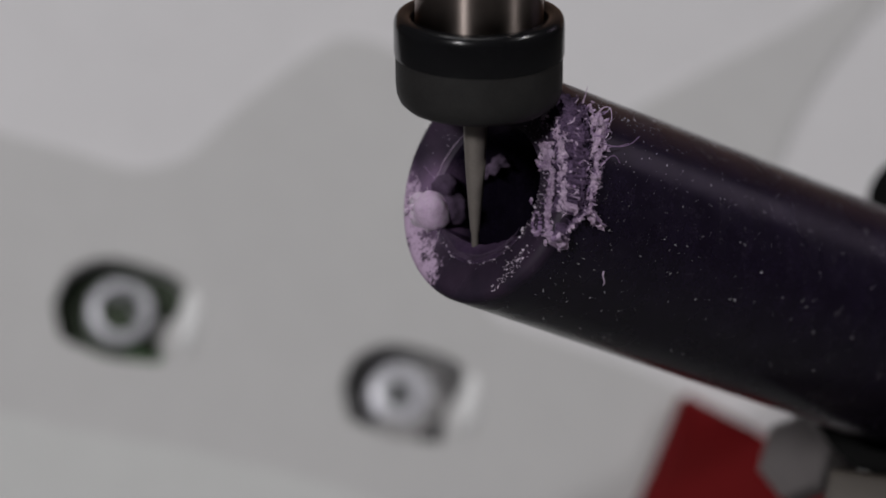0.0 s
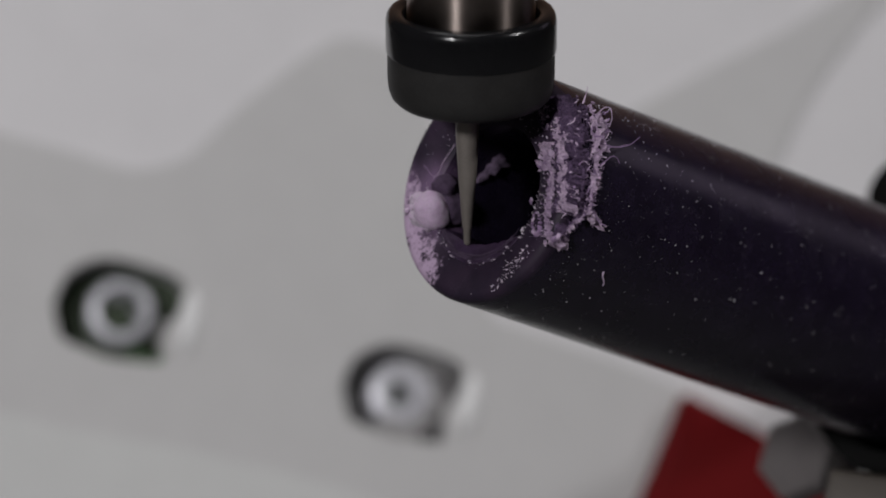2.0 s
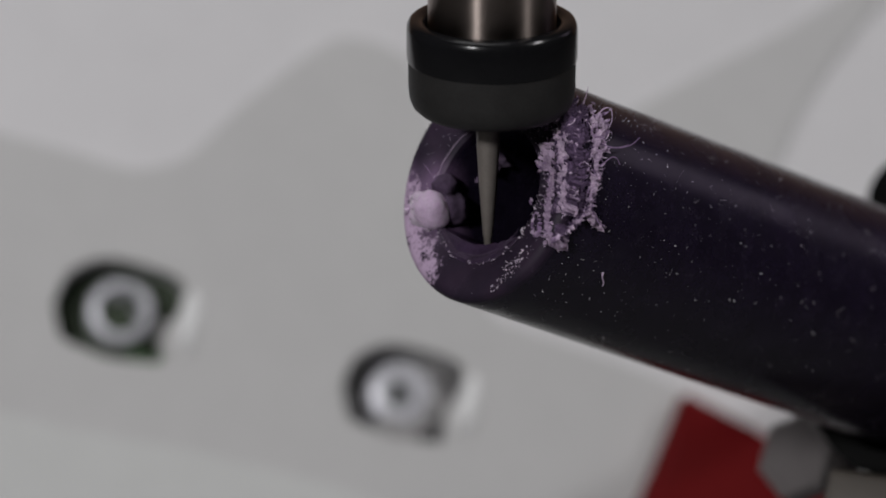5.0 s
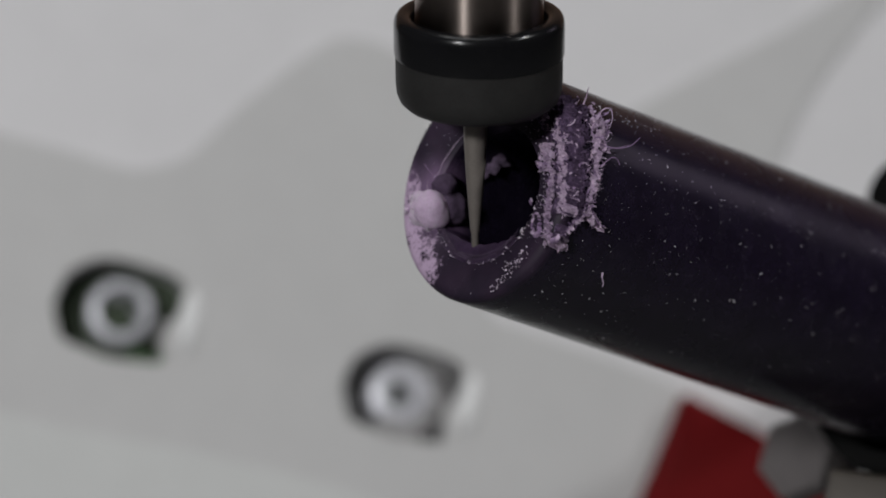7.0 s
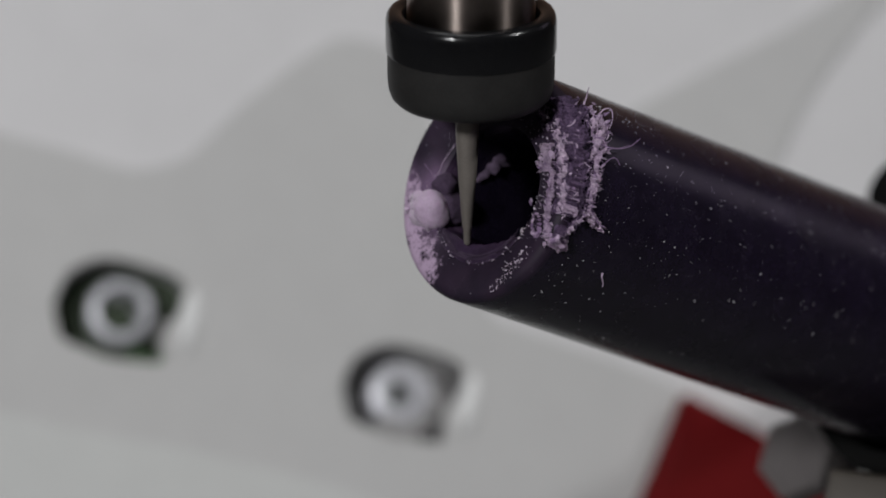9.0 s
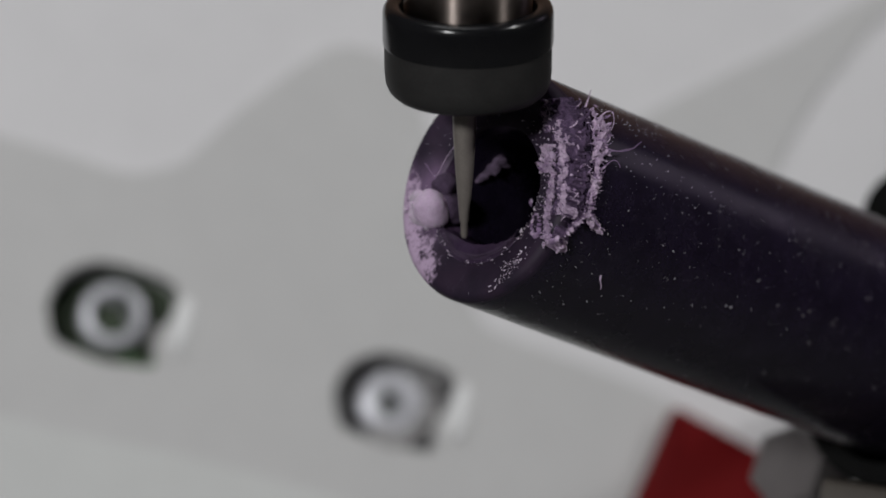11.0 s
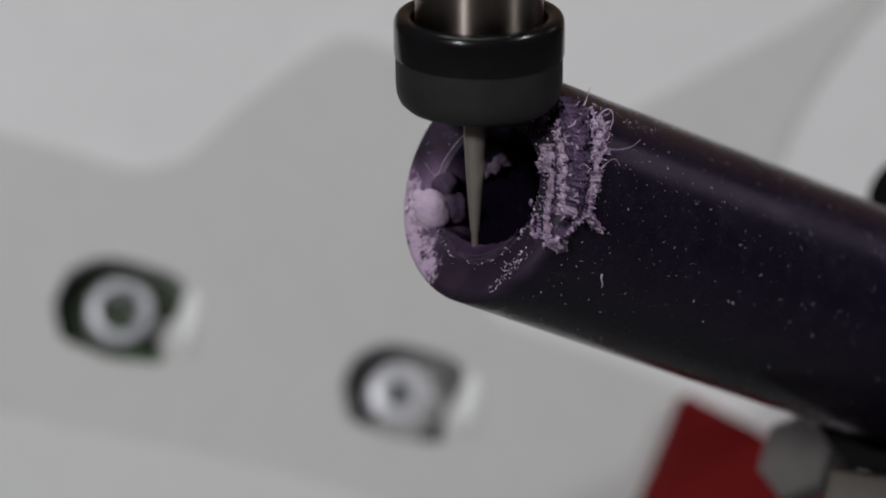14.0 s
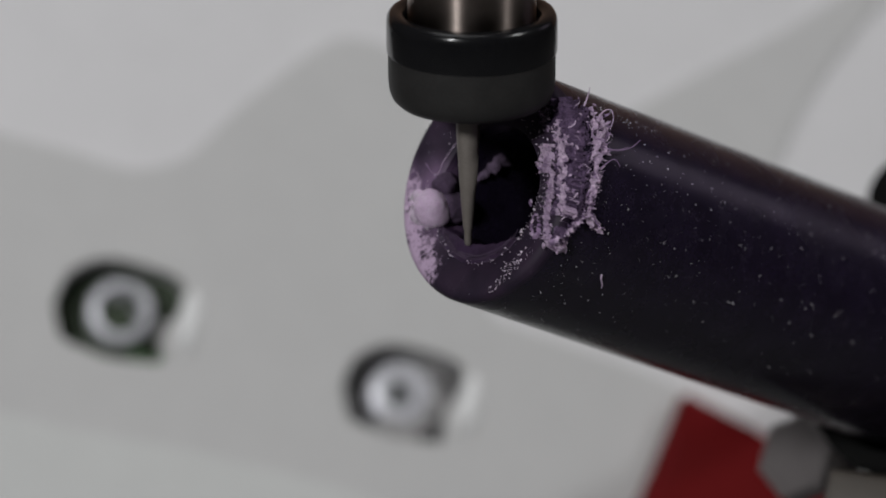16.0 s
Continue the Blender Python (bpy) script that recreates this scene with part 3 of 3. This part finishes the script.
def fixture():
    root = new("tilting_fixture")
    tagged(root, "white tilting fixture with screwed plate, red block and black tube chuck", "fixture")
    root.location = MOUTH

    def place(ob, m):
        ob.matrix_local = TO_ROOT @ m
        return ob

    # The outline follows a soft shadow, its shade put into a greyer slab.
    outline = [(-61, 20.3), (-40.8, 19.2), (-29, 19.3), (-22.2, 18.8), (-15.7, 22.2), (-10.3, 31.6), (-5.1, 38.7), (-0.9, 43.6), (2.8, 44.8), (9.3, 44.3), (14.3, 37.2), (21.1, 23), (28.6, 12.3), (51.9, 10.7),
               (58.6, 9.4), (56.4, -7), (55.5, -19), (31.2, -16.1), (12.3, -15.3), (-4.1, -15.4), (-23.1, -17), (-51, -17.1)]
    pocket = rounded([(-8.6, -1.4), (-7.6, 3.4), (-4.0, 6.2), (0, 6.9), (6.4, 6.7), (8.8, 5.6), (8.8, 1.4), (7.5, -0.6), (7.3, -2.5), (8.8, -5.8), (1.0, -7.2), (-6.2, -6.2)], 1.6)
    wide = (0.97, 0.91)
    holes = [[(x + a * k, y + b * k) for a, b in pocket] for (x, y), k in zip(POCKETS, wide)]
    place(part("shaded_plate", slab(rounded(outline, 3.0), holes, 0.4), SHADE_PAINT, root, "plate with screw pockets, greyed and outlined like a shadow"), PLATE)
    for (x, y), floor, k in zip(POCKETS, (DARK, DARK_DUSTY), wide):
        place(part("shaded_recess_floor", slab([(x + a * k * 0.99, y + b * k * 0.99) for a, b in pocket], [], 1.0), floor, root, "greenish pocket floor, darkened for the shade in its recess"), PLATE @ Matrix.Translation((0, 0, -0.0078)))
        # A brighter white bump stands in for light on the pocket's wall.
        bm = bmesh.new()
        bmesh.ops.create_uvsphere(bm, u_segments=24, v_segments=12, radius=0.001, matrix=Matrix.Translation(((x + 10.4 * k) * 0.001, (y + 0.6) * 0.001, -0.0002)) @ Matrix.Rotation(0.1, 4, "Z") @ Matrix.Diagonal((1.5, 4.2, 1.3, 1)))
        place(part("lit_wall_bump", bm, LIT_WALL_PAINT, root, "white bump standing in for the lit wall of a screw pocket"), PLATE)
    # what has gathered in the pockets
    x, y = SCREWS[0]
    bm = bmesh.new()
    for k in range(14):
        lump(bm, Vector((x + random.uniform(3.0, 7.4), y - 5.2 + random.uniform(-0.9, 0.5), -1.2)) * 0.001, random.uniform(0.5, 0.9), (1, 0.7, 0.6), 0.4, 2)
    place(part("green_scrap", bm, GREEN, root, "scrap of green film stuck in the pocket"), PLATE)["kind"] = "stuff"
    bm = bmesh.new()
    for k in range(10):
        lump(bm, Vector((x + 6.6 + random.uniform(-0.8, 1.0), y - 1.6 + random.uniform(-1.2, 1.0), -0.6)) * 0.001, random.uniform(0.5, 0.9), (1, 0.8, 0.6), 0.4, 2)
    place(part("pocket_dust", bm, POCKET_DUST, root, "pale dust packed beside a screw"), PLATE)["kind"] = "stuff"
    x, y = SCREWS[1]
    bm = bmesh.new()
    for k in range(46):
        a, far = random.uniform(-1.9, 1.2), random.uniform(4.2, 6.0)
        lump(bm, Vector((x + far * math.cos(a) + 0.4, y + far * math.sin(a), -2.6)) * 0.001, random.uniform(0.7, 1.2), (1, 0.8, 0.6), 0.4, 2)
    place(part("pocket_dust", bm, POCKET_DUST, root, "pale dust packed beside a screw"), PLATE)["kind"] = "stuff"
    screw(*SCREWS[0], 3.3, ((-1.5, 1.9, 0.9), (-0.3, 2.3, 0.7), (1.9, 0.6, 0.7)))
    screw(*SCREWS[1], 2.1, ((1.2, 0.7, 0.9), (0.9, -0.6, 0.8), (0.2, 1.4, 0.8)))
    # A slanting band of shadow, built as another thin greyed slab.
    shadow_outline = [(37, 41), (41.5, 45.5), (49.2, 52.9), (59, 61.7), (65.3, 68.7), (71.7, 75.8), (75, 75), (70, 68.8), (65.7, 59), (63.2, 51.5), (61.7, 43), (58.2, 33)]
    place(part("shadow_band", slab(rounded(shadow_outline, 2.0), [], 0.4), SHADE_PAINT, root, "slanting shadow on the panel, built as a thin grey slab"), PLATE)
    place(part("back_panel", slab(rounded([(-88, -44), (40, -40), (98, -27), (98, 90), (-88, 90)], 6.0), holes, 12.0), PAINT, root, "white painted back panel"), PLATE @ Matrix.Translation((0, 0, -0.0006)))
    # Weaker shade below the plate, set by a half-grey paint.
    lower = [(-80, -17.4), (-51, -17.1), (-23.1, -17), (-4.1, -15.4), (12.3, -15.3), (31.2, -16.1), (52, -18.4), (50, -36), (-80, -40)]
    place(part("lower_plate", slab(rounded(lower, 1.0), [], 0.5), HALF_SHADE_PAINT, root, "white lower plate, toned a little grey for weaker shade"), PLATE @ Matrix.Translation((0, 0, 0.0002)))
    bm = slab(rounded([(56.6, 8.9), (67.2, 6.6), (82.4, 2.3), (78.4, -34), (48.3, -34), (54.0, -9.5), (55.3, -1.0)], 1.2), [], 5.4)
    rim = [e for e in bm.edges if all(abs(v.co.z) < 1e-6 for v in e.verts) and len(e.link_faces) == 2 and e.calc_face_angle(0.0) > 1.0]
    bmesh.ops.bevel(bm, geom=rim, offset=0.0022, segments=5, affect="EDGES", profile=0.5)
    rider(part("clamp_block", bm, RED), PLATE @ Matrix.Translation((0, 0, 0.0055)), "deep red anodised metal block on the white panel", "clamp block")

    chuck = new("tube_chuck")
    rider(chuck, TUBE_POSE, "black chuck with grey hexagon bolt holding the wax tube", "chuck")
    back = TUBE_POSE.inverted()
    part("chuck_body", lathe([(14.0, 76), (16.2, 76), (16.8, 76.5), (17.0, 77.5), (17.0, 112), (0, 112)], 96), RUBBER, chuck, "black chuck body")
    bolt = part("hex_bolt", lathe([(0, 0), (5.3, 0), (5.9, 0.5), (5.9, 4.0), (3.0, 5.2), (3.0, 12), (0, 12)], 6), GREY, chuck, "dull grey hexagon bolt head", smooth=False)
    bolt.matrix_local = back @ Matrix.Translation(at(40.1, -33.1, -68)) @ turned(bench_dir(0.62, -0.22, -0.75), bench_dir(0.25, 1, 0))
    jaw = part("chuck_jaw", block(34, 16, 14, 0.8), OLIVE, chuck, "dull brownish steel jaw")
    jaw.matrix_local = back @ Matrix.Translation(at(58.9, -44.6, -45)) @ turned(bench_dir(-0.1, 0.12, 1.0), bench_dir(1, -0.16, 0))
    knob = part("locking_clamp", lathe([(0, -40), (3, -40), (3, 0), (5.0, 0), (6.2, 0.6), (6.6, 1.8), (6.6, 9), (0, 9)], 48), RUBBER)
    rider(knob, Matrix.Translation(at(60.5, -1.5, -88)) @ turned(bench_dir(-0.4, 0.1, 0.9)), "dark grey round locking clamp before the white panel", "clamp")
    # Unseen foot, added for support; its grey reflects in the tube's underside.
    place(part("fixture_foot", slab([(-60, -46), (40, -42), (110, -27), (110, -150), (-60, -150)], [], 8.0), BED, root, "unseen grey foot added to carry the panel"), PLATE @ Matrix.Translation((0, 0, -0.004)))
    return root


# ---- movement ----
# One round of the cutter: seconds, sideways and upward travel of the spindle in millimetres.
ROUND = 2.332
FIRST = 0.6
STROKE = [(0.0, 1.77, 0.46), (0.1, 1.50, 0.2), (0.2, 1.11, -0.62), (0.39, 0.48, -0.40), (0.58, -0.18, -0.2), (0.73, -0.85, 0.13), (0.88, -1.12, 0.27), (1.05, -1.26, 1.1), (1.2, -1.26, 1.57), (1.39, -0.92, 0.42),
          (1.6, -0.46, 0.2), (1.73, 0.0, 0.0), (1.92, 0.72, -0.27), (2.06, 1.47, -0.6), (2.22, 1.77, 0.27)]
SWING = Matrix.Rotation(Vector((0.01027, 0.00565, 0.01789)).length, 4, bench_dir(-0.01027, 0.00565, -0.01789))
SHIFT = BENCH.to_3x3() @ Vector((0.0131, -0.0173, -0.7665)) * 0.001


def rounds():
    return [FIRST + ROUND * k for k in range(-1, 8)]


def swing_times():
    """(seconds, tilted or not) for the fixture."""
    rows = [(0.0, 0), (16.0, 0)]
    for s in rounds():
        rows += [(t, b) for t, b in ((s - 0.03, 0), (s + 0.07, 1), (s + 1.12, 1), (s + 1.19, 0)) if 0 < t < 16]
    return sorted(rows)


def tilted(b):
    return Matrix.Translation(MOUTH + SHIFT) @ SWING @ Matrix.Translation(-MOUTH) if b else Matrix.Identity(4)


def motions():
    rows = [(s + p, TIP + Vector((x, 0, z)) * 0.001) for s in rounds() for p, x, z in STROKE]
    rows = [(t, Matrix.Translation(p)) for t, p in rows if -0.2 < t < 16.2]
    walk(SPINDLE, rows)
    walk(FIXTURE, [(t, tilted(b) @ Matrix.Translation(MOUTH)) for t, b in swing_times()])
    for ob, base in RIDERS:
        walk(ob, [(t, tilted(b) @ base) for t, b in swing_times()])
    for ob in TUBE_RIDERS:
        ob.matrix_world = TUBE_POSE
        walk(ob, [(t, tilted(b) @ TUBE_POSE @ Matrix.Rotation(0.03 * t / 16, 4, "Z")) for t, b in swing_times()])
    walk(TUBE, [(t, tilted(b) @ TUBE_POSE @ Matrix.Rotation(0.03 * t / 16, 4, "Z")) for t, b in swing_times()])


SCREWS = [(-19.0, 0.6), (20.3, -0.4)]
POCKETS = [(-19.75, 0.45), (19.9, -0.4)]
PLATE = Matrix.Translation(PLATE_O) @ turned(PLATE_N, PLATE_X) @ Matrix.Scale(1.0634, 4)
TO_ROOT = Matrix.Translation(-MOUTH)
enclosure()
SPINDLE = spindle()
TUBE = wax_tube()
FIXTURE = fixture()
motions()
